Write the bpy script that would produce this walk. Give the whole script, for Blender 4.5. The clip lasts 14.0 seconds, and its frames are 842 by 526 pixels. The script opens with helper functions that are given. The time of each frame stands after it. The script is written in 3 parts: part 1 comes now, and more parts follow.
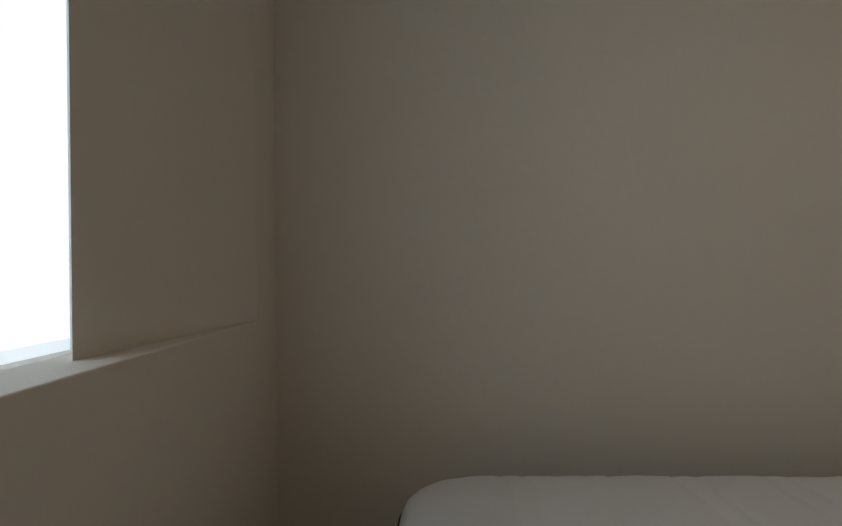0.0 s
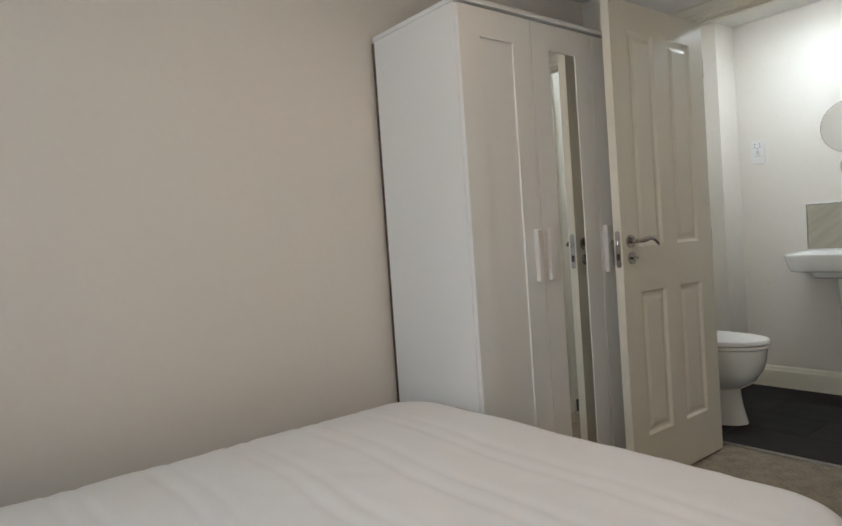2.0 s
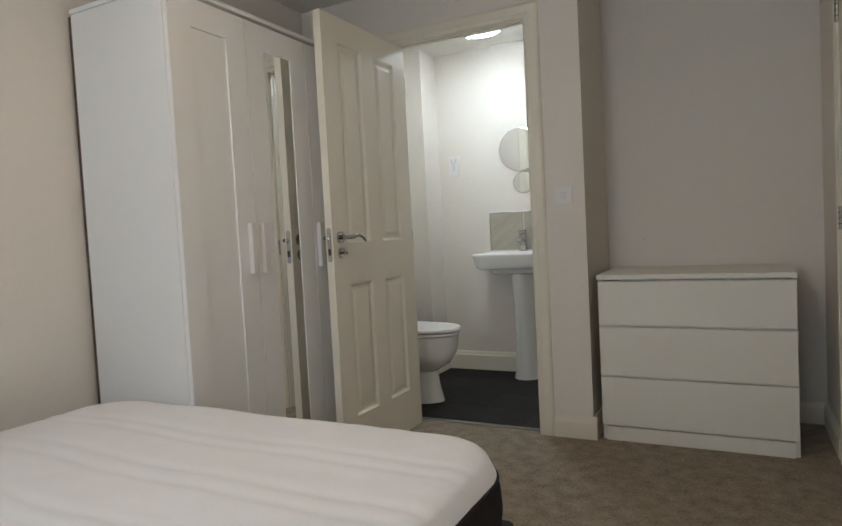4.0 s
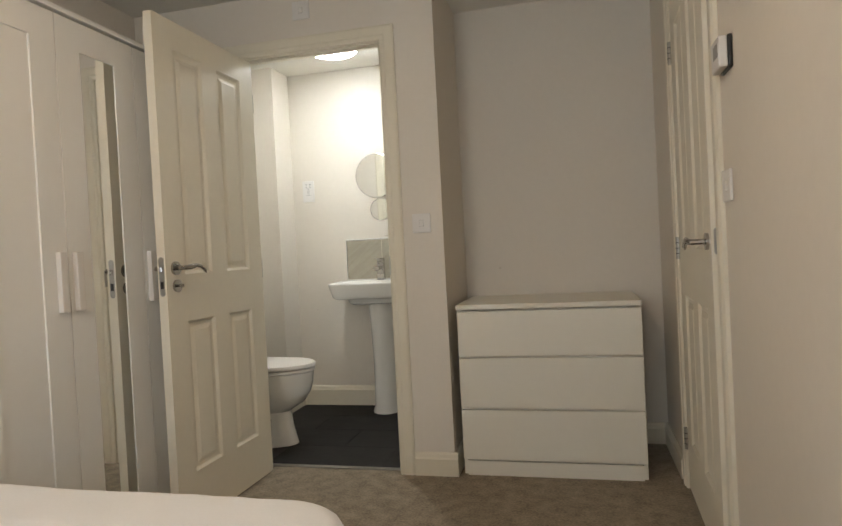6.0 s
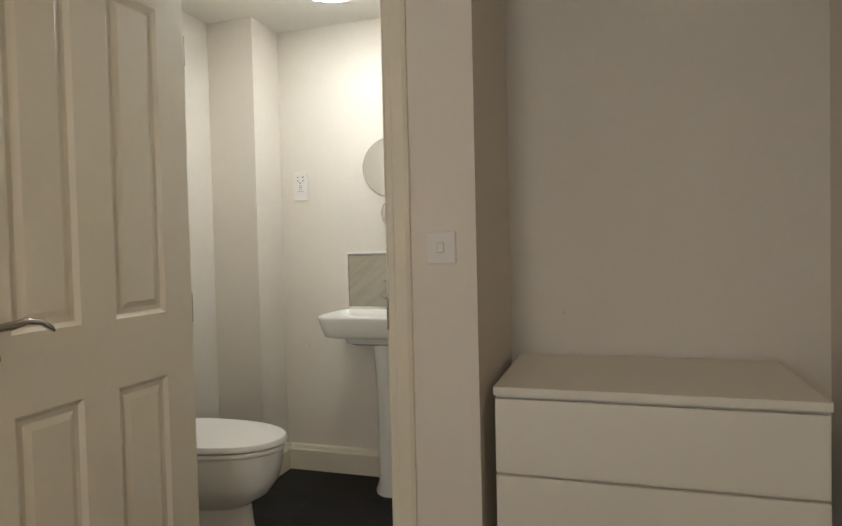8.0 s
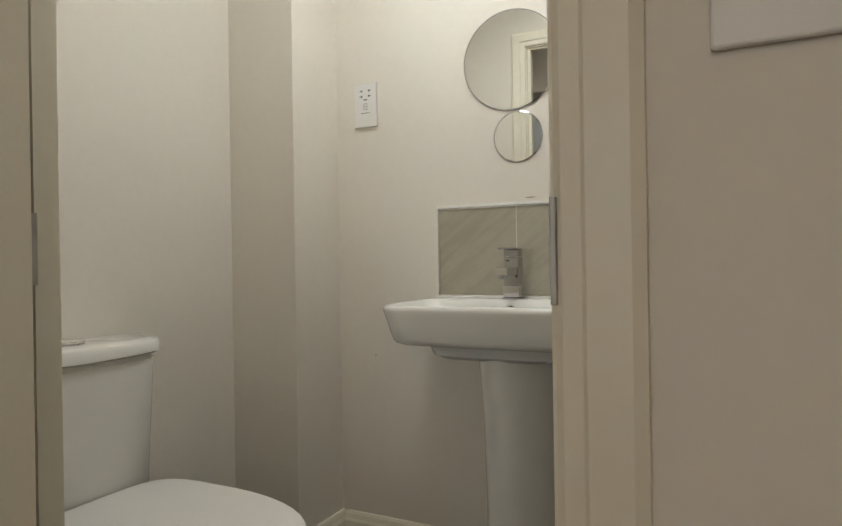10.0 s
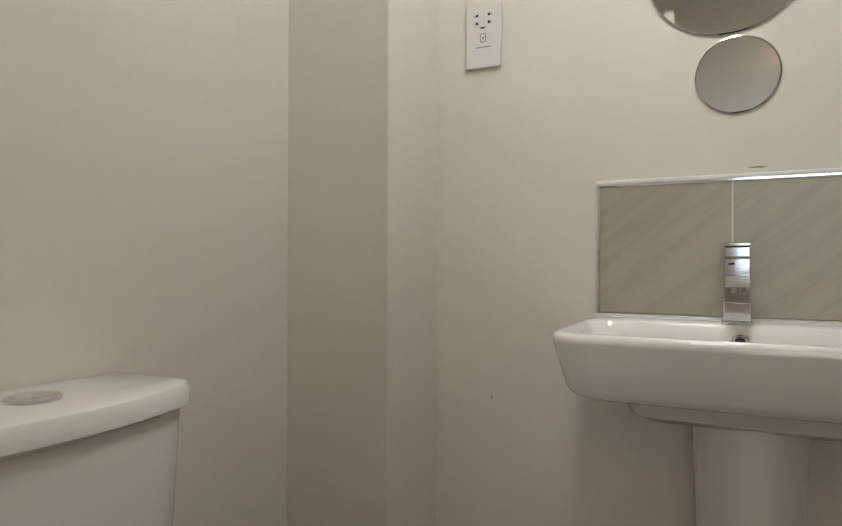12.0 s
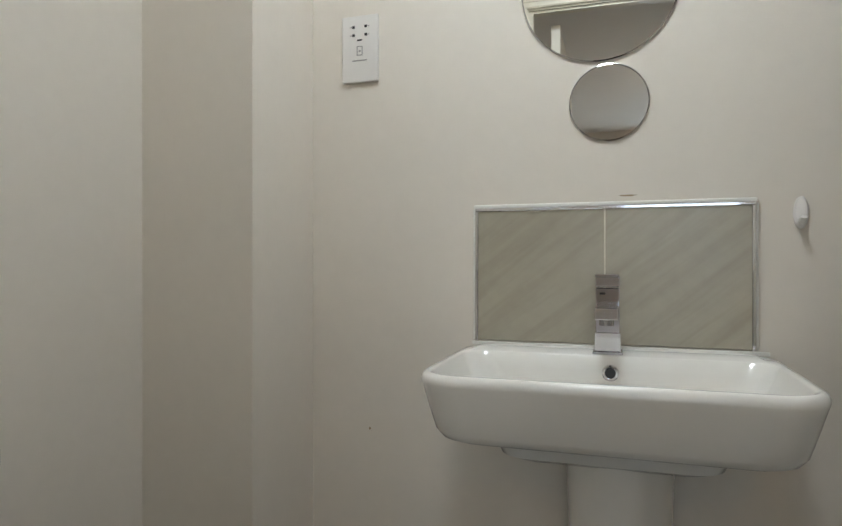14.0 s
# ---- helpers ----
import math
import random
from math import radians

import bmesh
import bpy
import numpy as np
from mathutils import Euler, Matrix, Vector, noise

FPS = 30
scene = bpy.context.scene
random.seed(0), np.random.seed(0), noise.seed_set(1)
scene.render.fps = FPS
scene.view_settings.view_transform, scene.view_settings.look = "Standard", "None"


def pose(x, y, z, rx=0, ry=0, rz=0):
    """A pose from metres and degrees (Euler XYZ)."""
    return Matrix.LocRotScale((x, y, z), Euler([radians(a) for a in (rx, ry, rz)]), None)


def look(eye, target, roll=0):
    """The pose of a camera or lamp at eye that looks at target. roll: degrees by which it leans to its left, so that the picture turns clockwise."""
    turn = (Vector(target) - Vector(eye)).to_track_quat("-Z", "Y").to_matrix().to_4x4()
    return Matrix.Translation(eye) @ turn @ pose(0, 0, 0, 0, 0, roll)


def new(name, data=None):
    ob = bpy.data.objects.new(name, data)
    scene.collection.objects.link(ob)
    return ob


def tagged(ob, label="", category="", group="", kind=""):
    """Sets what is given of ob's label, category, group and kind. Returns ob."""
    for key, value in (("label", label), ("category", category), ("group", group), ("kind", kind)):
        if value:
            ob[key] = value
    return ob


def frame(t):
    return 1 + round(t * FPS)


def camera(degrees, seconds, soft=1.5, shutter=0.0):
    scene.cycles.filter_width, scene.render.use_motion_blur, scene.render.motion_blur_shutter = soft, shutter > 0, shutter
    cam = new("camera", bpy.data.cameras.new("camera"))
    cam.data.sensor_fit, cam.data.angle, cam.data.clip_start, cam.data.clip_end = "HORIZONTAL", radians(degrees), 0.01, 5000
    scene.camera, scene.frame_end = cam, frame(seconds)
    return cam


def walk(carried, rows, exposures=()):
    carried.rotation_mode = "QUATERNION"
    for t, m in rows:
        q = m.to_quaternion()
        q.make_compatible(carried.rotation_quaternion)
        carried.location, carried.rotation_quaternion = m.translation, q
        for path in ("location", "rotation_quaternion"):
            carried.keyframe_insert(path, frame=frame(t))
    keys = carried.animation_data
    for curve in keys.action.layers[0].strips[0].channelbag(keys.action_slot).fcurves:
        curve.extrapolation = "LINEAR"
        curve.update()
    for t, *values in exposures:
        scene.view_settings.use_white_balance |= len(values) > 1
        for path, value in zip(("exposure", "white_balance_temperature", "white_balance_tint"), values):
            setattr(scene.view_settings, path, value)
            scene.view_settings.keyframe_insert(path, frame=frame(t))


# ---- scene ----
cam = camera(68.6, 14.0)
PATH = [
    (0, (1.906, -3.30, 1.073), (-0.092, -3.382, 1.076), -0.7),
    (0.5, (1.915, -3.04, 1.068), (-0.066, -2.771, 1.122), -1.85),
    (1, (1.91, -2.92, 1.082), (0.037, -2.22, 1.077), -3.45),
    (1.5, (1.992, -2.892, 1.101), (0.251, -1.909, 1.06), -4.1),
    (2, (2.061, -2.899, 1.077), (0.5, -1.65, 1.008), -4.0),
    (2.5, (2.095, -2.912, 1.052), (0.704, -1.478, 0.972), -3.8),
    (3, (2.108, -2.908, 1.046), (0.893, -1.323, 0.951), -3.5),
    (3.5, (2.139, -2.915, 1.03), (1.081, -1.22, 0.935), -3.4),
    (4, (2.187, -2.929, 1.02), (1.276, -1.151, 0.924), -3.0),
    (4.2, (2.202, -2.939, 1.019), (1.364, -1.126, 0.923), -2.8),
    (6.3, (2.134, -2.654, 1.041), (1.668, -0.709, 1.006), -2.7),
    (6.5, (2.144, -2.516, 1.125), (1.666, -0.576, 1.052), -2.1),
    (7, (2.061, -2.259, 1.17), (1.574, -0.32, 1.101), -1.8),
    (7.2, (2.039, -2.133, 1.176), (1.526, -0.201, 1.107), -1.8),
    (9.5, (1.573, -0.79, 1.068), (0.777, 1.045, 1.058), -0.5),
    (10, (1.432, -0.502, 0.971), (0.542, 1.273, 0.969), -0.9),
    (10.5, (1.277, -0.378, 0.935), (0.362, 1.401, 0.929), -0.5),
    (11, (1.126, -0.267, 0.926), (0.206, 1.509, 0.923), -0.4),
    (11.5, (0.998, -0.165, 0.953), (0.067, 1.605, 0.949), -0.1),
    (12, (0.864, -0.08, 0.968), (-0.031, 1.709, 0.974), 0.2),
    (12.5, (0.865, -0.045, 0.973), (-0.051, 1.733, 0.979), 0.1),
    (13, (0.855, -0.027, 0.981), (-0.016, 1.773, 0.996), 0.3),
    (13.5, (0.89, 0.0, 1.008), (0.06, 1.82, 1.007), 0.0),
    (14, (0.901, 0.01, 1.029), (0.281, 1.912, 1.026), -0.0),
]
EXPOSURES = [(0.0, -1.25, 6900, 10), (0.5, -0.2, 6700, 10), (1.0, 0.05, 6500, 10), (4.2, 0.15, 6400, 10), (6.5, 0.4, 7500, 12), (9.5, -0.1, 7500, 12), (10.5, -0.1, 7400, 11), (12.5, -0.12, 7200, 11), (14.0, -0.12, 6800, 11)]
walk(cam, [(t, look(eye, target, roll)) for t, eye, target, roll in PATH], EXPOSURES)

# ---- light: an overcast sky through the window, the lamp on the bathroom ceiling ----
world = bpy.data.worlds.new("sky")
scene.world = world
world.use_nodes = True
sky = world.node_tree.nodes.new("ShaderNodeTexSky")
sky.sky_type = "NISHITA"
sky.sun_disc = False
sky.sun_elevation = radians(35)
sky.sun_rotation = radians(200)
world.node_tree.links.new(sky.outputs[0], world.node_tree.nodes["Background"].inputs[0])
world.node_tree.nodes["Background"].inputs[1].default_value = 0.1

WINDOW_POWER = 16.5
BEDROOM_LAMP = 32.0
BATH_LAMP = 46.0
daylight = bpy.data.lights.new("window_daylight", "AREA")
daylight.shape, daylight.size, daylight.size_y = "RECTANGLE", 1.6, 1.24
daylight.energy, daylight.color = WINDOW_POWER, (0.73, 0.87, 1.0)
new("window_daylight", daylight).matrix_world = pose(1.40, -4.03, 1.53, 90, 0, 0)

# ---- materials ----
def material(name, color, rough=0.6, metal=0.0, vary=0.06, scale=3.0, bump=0.0, bump_scale=80.0, fine=40.0, spec=0.5, coat=0.0):
    """Colour varied at two scales, roughness varied a little, fine relief."""
    m = bpy.data.materials.new(name)
    m.use_nodes = True
    n, l = m.node_tree.nodes, m.node_tree.links
    b = n["Principled BSDF"]
    geo = n.new("ShaderNodeNewGeometry")
    big, small = n.new("ShaderNodeTexNoise"), n.new("ShaderNodeTexNoise")
    big.inputs["Scale"].default_value, small.inputs["Scale"].default_value = scale, fine
    for t in (big, small):
        t.inputs["Detail"].default_value = 4
        l.new(geo.outputs["Position"], t.inputs["Vector"])
    add = n.new("ShaderNodeMath")
    add.operation = "ADD"
    l.new(big.outputs[0], add.inputs[0])
    l.new(small.outputs[0], add.inputs[1])
    span = n.new("ShaderNodeMapRange")
    span.inputs["From Min"].default_value, span.inputs["From Max"].default_value = 0.6, 1.4
    l.new(add.outputs[0], span.inputs[0])
    mix = n.new("ShaderNodeMix")
    mix.data_type = "RGBA"
    mix.inputs[6].default_value = (*[c * (1 - vary) for c in color], 1)
    mix.inputs[7].default_value = (*[min(1, c * (1 + vary)) for c in color], 1)
    l.new(span.outputs[0], mix.inputs[0])
    l.new(mix.outputs[2], b.inputs["Base Color"])
    rr = n.new("ShaderNodeMapRange")
    rr.inputs["To Min"].default_value, rr.inputs["To Max"].default_value = rough * 0.9, min(1, rough * 1.12)
    l.new(big.outputs[0], rr.inputs[0])
    l.new(rr.outputs[0], b.inputs["Roughness"])
    b.inputs["Metallic"].default_value = metal
    b.inputs["Specular IOR Level"].default_value = spec
    b.inputs["Coat Weight"].default_value = coat
    if bump:
        tex, bm = n.new("ShaderNodeTexNoise"), n.new("ShaderNodeBump")
        tex.inputs["Scale"].default_value, tex.inputs["Detail"].default_value = bump_scale, 5
        l.new(geo.outputs["Position"], tex.inputs["Vector"])
        bm.inputs["Strength"].default_value, bm.inputs["Distance"].default_value = bump, 0.004
        l.new(tex.outputs[0], bm.inputs["Height"])
        l.new(bm.outputs[0], b.inputs["Normal"])
    return m


PAINT = material("wall_paint", (0.75, 0.69, 0.615), 0.75, vary=0.02, scale=1.5, bump=0.04, bump_scale=130)
CEILING = material("ceiling_paint", (0.80, 0.77, 0.71), 0.9, vary=0.02, bump=0.1, bump_scale=120)
GLOSS = material("cream_gloss_paint", (0.78, 0.72, 0.60), 0.35, vary=0.025, scale=4, bump=0.06, bump_scale=60)
DOOR_PAINT = material("door_paint", (0.80, 0.745, 0.63), 0.38, vary=0.02, scale=5, bump=0.07, bump_scale=90)
LAMINATE = material("white_laminate", (0.80, 0.79, 0.765), 0.4, vary=0.012, scale=2)
CHEST_WHITE = material("white_foil", (0.78, 0.74, 0.655), 0.42, vary=0.015, scale=2)
PLASTIC = material("white_plastic", (0.76, 0.73, 0.70), 0.35, vary=0.01)
UPVC = material("white_upvc", (0.82, 0.83, 0.83), 0.35, vary=0.01)
GREY_PLASTIC = material("grey_plastic", (0.30, 0.29, 0.28), 0.4, vary=0.05)
BLACK = material("black_plastic", (0.015, 0.015, 0.017), 0.4, vary=0.1)
CHROME = material("polished_chrome", (0.72, 0.72, 0.74), 0.09, 1.0, vary=0.02)
DARK_CHROME = material("smoky_chrome", (0.44, 0.42, 0.40), 0.16, 1.0, vary=0.08, scale=20)
# Chrome dimmed in colour for the dark reflections on the tap's body
DIM_TAP_CHROME = material("dim_tap_chrome", (0.50, 0.50, 0.53), 0.07, 1.0, vary=0.03)
SATIN = material("worn_satin_steel", (0.42, 0.40, 0.37), 0.3, 1.0, vary=0.15, scale=30)
CERAMIC = material("glazed_ceramic", (0.82, 0.80, 0.76), 0.12, vary=0.01, coat=0.4)
MATTRESS = material("mattress_fabric", (0.78, 0.78, 0.79), 0.95, vary=0.03, scale=6, bump=0.35, bump_scale=420, fine=180, spec=0.2)
MATTRESS_SIDE = material("dark_mattress_border", (0.028, 0.026, 0.028), 0.9, vary=0.2, scale=30, bump=0.4, bump_scale=300, spec=0.2)
BED_FABRIC = material("dark_divan_fabric", (0.04, 0.038, 0.04), 0.95, vary=0.15, scale=20, bump=0.4, bump_scale=300)
CARPET = material("beige_carpet", (0.29, 0.24, 0.185), 1.0, vary=0.42, scale=16, bump=1.0, bump_scale=240, fine=95, spec=0.1)
VINYL = material("dark_vinyl_plank", (0.014, 0.013, 0.013), 0.6, vary=0.3, scale=7, bump=0.15, bump_scale=60)
GROUT = material("cream_grout", (0.70, 0.66, 0.55), 0.9, vary=0.08, scale=40)
SILICONE = material("white_sealant", (0.80, 0.78, 0.73), 0.5, vary=0.04, scale=30)
# Brown of a raw back board, darkened to carry the wardrobe gap's shade
BACK_GAP_SHADE = material("brown_back_gap_shade", (0.11, 0.07, 0.045), 0.85, vary=0.2, scale=20, bump=0.2, bump_scale=200)
ROCKER_GAP = material("grey_rocker_gap", (0.50, 0.48, 0.45), 0.5, vary=0.05)
STAIN = material("brown_stain", (0.34, 0.24, 0.14), 0.9, vary=0.3, scale=60)
SCUFF = material("grey_scuff", (0.70, 0.635, 0.56), 0.9, vary=0.2, scale=60)


def mirror_material():
    m = bpy.data.materials.new("silvered_mirror")
    m.use_nodes = True
    b = m.node_tree.nodes["Principled BSDF"]
    b.inputs["Base Color"].default_value = (0.86, 0.87, 0.86, 1)
    b.inputs["Metallic"].default_value, b.inputs["Roughness"].default_value = 1.0, 0.015
    return m


def glass_material():
    m = bpy.data.materials.new("window_glass")
    m.use_nodes = True
    b = m.node_tree.nodes["Principled BSDF"]
    b.inputs["Transmission Weight"].default_value, b.inputs["Roughness"].default_value, b.inputs["IOR"].default_value = 1.0, 0.0, 1.45
    return m


def glow_material(name, color, strength):
    m = bpy.data.materials.new(name)
    m.use_nodes = True
    b = m.node_tree.nodes["Principled BSDF"]
    b.inputs["Base Color"].default_value = (0.8, 0.8, 0.78, 1)
    b.inputs["Emission Color"].default_value, b.inputs["Emission Strength"].default_value = (*color, 1), strength
    return m


def stone_tile_material():
    """Beige stone with soft diagonal veins."""
    m = material("veined_stone_tile", (0.40, 0.365, 0.29), 0.3, vary=0.06, scale=7, bump=0.04, bump_scale=40)
    n, l = m.node_tree.nodes, m.node_tree.links
    geo, turn, wave = n.new("ShaderNodeNewGeometry"), n.new("ShaderNodeMapping"), n.new("ShaderNodeTexNoise")
    turn.vector_type = "TEXTURE"
    turn.inputs["Rotation"].default_value = (0, radians(-38), 0)
    turn.inputs["Scale"].default_value = (0.30, 0.1, 0.022)
    l.new(geo.outputs["Position"], turn.inputs["Vector"])
    l.new(turn.outputs[0], wave.inputs["Vector"])
    wave.inputs["Scale"].default_value, wave.inputs["Detail"].default_value, wave.inputs["Distortion"].default_value = 1.0, 3, 0.4
    span, mix = n.new("ShaderNodeMapRange"), n.new("ShaderNodeMix")
    span.inputs["From Min"].default_value, span.inputs["From Max"].default_value = 0.4, 0.72
    l.new(wave.outputs[0], span.inputs[0])
    mix.data_type, mix.blend_type = "RGBA", "MULTIPLY"
    base = n["Principled BSDF"].inputs["Base Color"]
    l.new(base.links[0].from_socket, mix.inputs[6])
    mix.inputs[7].default_value = (0.86, 0.84, 0.81, 1)
    l.new(span.outputs[0], mix.inputs[0])
    l.new(mix.outputs[2], base)
    return m


def plank_material():
    """Dark cloudy slate-effect vinyl, each tile a little different."""
    m = material("dark_vinyl_board", (0.011, 0.0095, 0.009), 0.65, vary=0.3, scale=8, bump=0.25, bump_scale=45, spec=0.25)
    n, l = m.node_tree.nodes, m.node_tree.links
    info, geo, stretch, grain = n.new("ShaderNodeObjectInfo"), n.new("ShaderNodeNewGeometry"), n.new("ShaderNodeMapping"), n.new("ShaderNodeTexNoise")
    stretch.inputs["Scale"].default_value = (7, 16, 1)
    l.new(geo.outputs["Position"], stretch.inputs["Vector"])
    l.new(stretch.outputs[0], grain.inputs["Vector"])
    grain.inputs["Scale"].default_value, grain.inputs["Detail"].default_value = 1.0, 4
    add, span, mix = n.new("ShaderNodeMath"), n.new("ShaderNodeMapRange"), n.new("ShaderNodeMix")
    l.new(info.outputs["Random"], add.inputs[0])
    l.new(grain.outputs[0], add.inputs[1])
    span.inputs["From Min"].default_value, span.inputs["From Max"].default_value = 0.3, 1.7
    span.inputs["To Min"].default_value, span.inputs["To Max"].default_value = 0.3, 2.0
    l.new(add.outputs[0], span.inputs[0])
    mix.data_type, mix.blend_type = "RGBA", "MULTIPLY"
    mix.inputs[0].default_value = 1.0
    base = n["Principled BSDF"].inputs["Base Color"]
    l.new(base.links[0].from_socket, mix.inputs[6])
    l.new(span.outputs[0], mix.inputs[7])
    l.new(mix.outputs[2], base)
    return m


MIRROR, GLASS, TILE, PLANK = mirror_material(), glass_material(), stone_tile_material(), plank_material()
DIFFUSER = glow_material("lit_opal_diffuser", (0.87, 1.0, 1.10), BATH_LAMP)
SKY_GLOW = glow_material("overcast_sky", (0.72, 0.89, 1.06), 1.6)
WARM_DIFFUSER = glow_material("lit_warm_diffuser", (1.0, 0.77, 0.54), BEDROOM_LAMP)


# ---- mesh helpers ----
def box(bm, x0, x1, y0, y1, z0, z1):
    v = [bm.verts.new((x, y, z)) for x in (x0, x1) for y in (y0, y1) for z in (z0, z1)]
    for f in ((0, 1, 3, 2), (4, 6, 7, 5), (0, 4, 5, 1), (2, 3, 7, 6), (0, 2, 6, 4), (1, 5, 7, 3)):
        bm.faces.new([v[i] for i in f])


def boxes(*rows):
    bm = bmesh.new()
    for r in rows:
        box(bm, *r)
    return bm


def soft_box(r, radius=0.004, segments=2):
    bm = boxes(r)
    bmesh.ops.bevel(bm, geom=list(bm.edges), offset=radius, segments=segments, profile=0.5, affect="EDGES")
    return bm


def loft(rings, close_start=True, close_end=True):
    """A skin over rings of equally many points."""
    bm = bmesh.new()
    rows = [[bm.verts.new(p) for p in ring] for ring in rings]
    k = len(rows[0])
    for a, b in zip(rows, rows[1:]):
        for i in range(k):
            bm.faces.new((a[i], a[(i + 1) % k], b[(i + 1) % k], b[i]))
    if close_start:
        bm.faces.new(rows[0][::-1])
    if close_end:
        bm.faces.new(rows[-1])
    bmesh.ops.recalc_face_normals(bm, faces=list(bm.faces))
    return bm


def disc(c, r, axis, length, segments=32, r2=None):
    """A cylinder or cone from c along axis ('x', 'y', 'z')."""
    rings = []
    for d, rad in ((0, r), (length, r if r2 is None else r2)):
        ring = []
        for i in range(segments):
            a = 2 * math.pi * i / segments
            p = {"x": (d, math.cos(a) * rad, math.sin(a) * rad), "y": (math.cos(a) * rad, d, math.sin(a) * rad), "z": (math.cos(a) * rad, math.sin(a) * rad, d)}[axis]
            ring.append(Vector(c) + Vector(p))
        rings.append(ring)
    return loft(rings)


def tube(points, radius, segments=12, flat=1.0):
    """A round bar along points."""
    rings = []
    pts = [Vector(p) for p in points]
    for i, p in enumerate(pts):
        d = (pts[min(i + 1, len(pts) - 1)] - pts[max(i - 1, 0)]).normalized()
        u = d.cross(Vector((0, 0, 1)) if abs(d.z) < 0.9 else Vector((0, 1, 0))).normalized()
        w = u.cross(d)
        r = radius[i] if isinstance(radius, (list, tuple)) else radius
        rings.append([p + r * (math.cos(2 * math.pi * k / segments) * u + flat * math.sin(2 * math.pi * k / segments) * w) for k in range(segments)])
    return loft(rings)


def part(name, bm, mat, parent=None, label="", smooth=False):
    """Links a bmesh as one mesh object, under its thing if one is given."""
    me = bpy.data.meshes.new(name)
    bm.to_mesh(me)
    bm.free()
    me.materials.append(mat)
    if smooth:
        me.polygons.foreach_set("use_smooth", [True] * len(me.polygons))
        me.set_sharp_from_angle(angle=radians(38))
    ob = new(name, me)
    if parent:
        ob.parent = parent
        ob.matrix_parent_inverse = parent.matrix_basis.inverted()
    if label:
        ob["label"] = label
    return ob


def thing(name, at, label, category, group=""):
    ob = new(name)
    ob.matrix_basis = pose(*at)
    return tagged(ob, label, category, group)


def structure(name, bm, mat, label="", category="", smooth=False):
    return tagged(part(name, bm, mat, smooth=smooth), label, category, kind="structure")


# ---- the plan ----
TOP = 2.31                 # ceilings
WX, WY = 2.56, -3.83       # right wall, window wall
BACK = 1.26                # bathroom back wall
BL, BR = -0.02, 1.48       # bathroom side walls
NIB = 1.563                 # corner beside the bathroom door
ALC = 0.555                 # back of the alcove
WT = 0.065                 # thickness of the partition with the bathroom door
DL, DR, DT = 0.552, 1.30, 2.013   # bathroom door opening, clear
GY = -3.91                 # window plane
GL, GR, GB, GT = 0.925, 2.1, 0.922, 2.12

structure("floor", boxes((-0.1, WX + 0.1, WY - 0.4, 0.05, -0.1, 0), (NIB - 0.05, WX + 0.1, 0.05, ALC + 0.1, -0.1, 0)), CARPET, "beige flecked short-pile bedroom carpet", "floor")
structure("ceiling", boxes((-0.12, WX + 0.1, WY - 0.4, 1.36, TOP, TOP + 0.1)), CEILING, "plain off-white painted ceiling", "ceiling")
structure("wall_west", boxes((-0.12, 0, WY - 0.4, 0.0, 0, TOP)), PAINT, "plain off-white painted bedroom wall", "wall")
structure("wall_north", boxes((-0.12, DL - 0.03, 0.0, WT, 0, TOP), (DL - 0.03, DR + 0.03, 0.0, WT, DT + 0.03, TOP), (DR + 0.03, NIB, 0.0, WT, 0, TOP)), PAINT, "off-white painted wall round the bathroom door", "wall")
structure("wall_alcove_side", boxes((BR, NIB, WT, ALC + 0.1, 0, TOP)), PAINT, "off-white painted partition beside the alcove", "wall")
structure("wall_alcove_back", boxes((NIB, WX + 0.1, ALC, ALC + 0.1, 0, TOP)), PAINT, "off-white painted wall behind the chest", "wall")
HD0, HD1 = -0.80, -0.02    # opening of the other door, along the east wall
structure("wall_east", boxes((WX, WX + 0.1, WY - 0.4, HD0, 0, TOP), (WX, WX + 0.1, HD0, HD1, 2.03, TOP), (WX, WX + 0.1, HD1, ALC, 0, TOP)), PAINT, "off-white painted bedroom wall with thermostat", "wall")
structure("wall_hall", boxes((WX + 0.5, WX + 0.6, -1.4, 0.6, 0, TOP)), PAINT, "plain painted wall beyond the closed door", "wall")
structure("wall_bath_west", boxes((-0.12, BL, WT, BACK, 0, TOP)), PAINT, "off-white painted bathroom wall", "wall")
structure("wall_bath_back", boxes((-0.12, WX + 0.1, BACK, BACK + 0.1, 0, TOP)), PAINT, "off-white painted wall behind the basin", "wall")
# Unseen end: room lengthened behind the alcove to cut bounce light beside the basin
structure("wall_bath_unseen", boxes((WX, WX + 0.1, ALC, BACK, 0, TOP)), PAINT, "unseen bathroom end wall, set far off to darken the basin's right side", "wall")
structure("pipe_boxing", boxes((BL, 0.237, 1.02, BACK, 0, TOP)), PAINT, "boxed-in pipe casing painted off-white", "boxing")


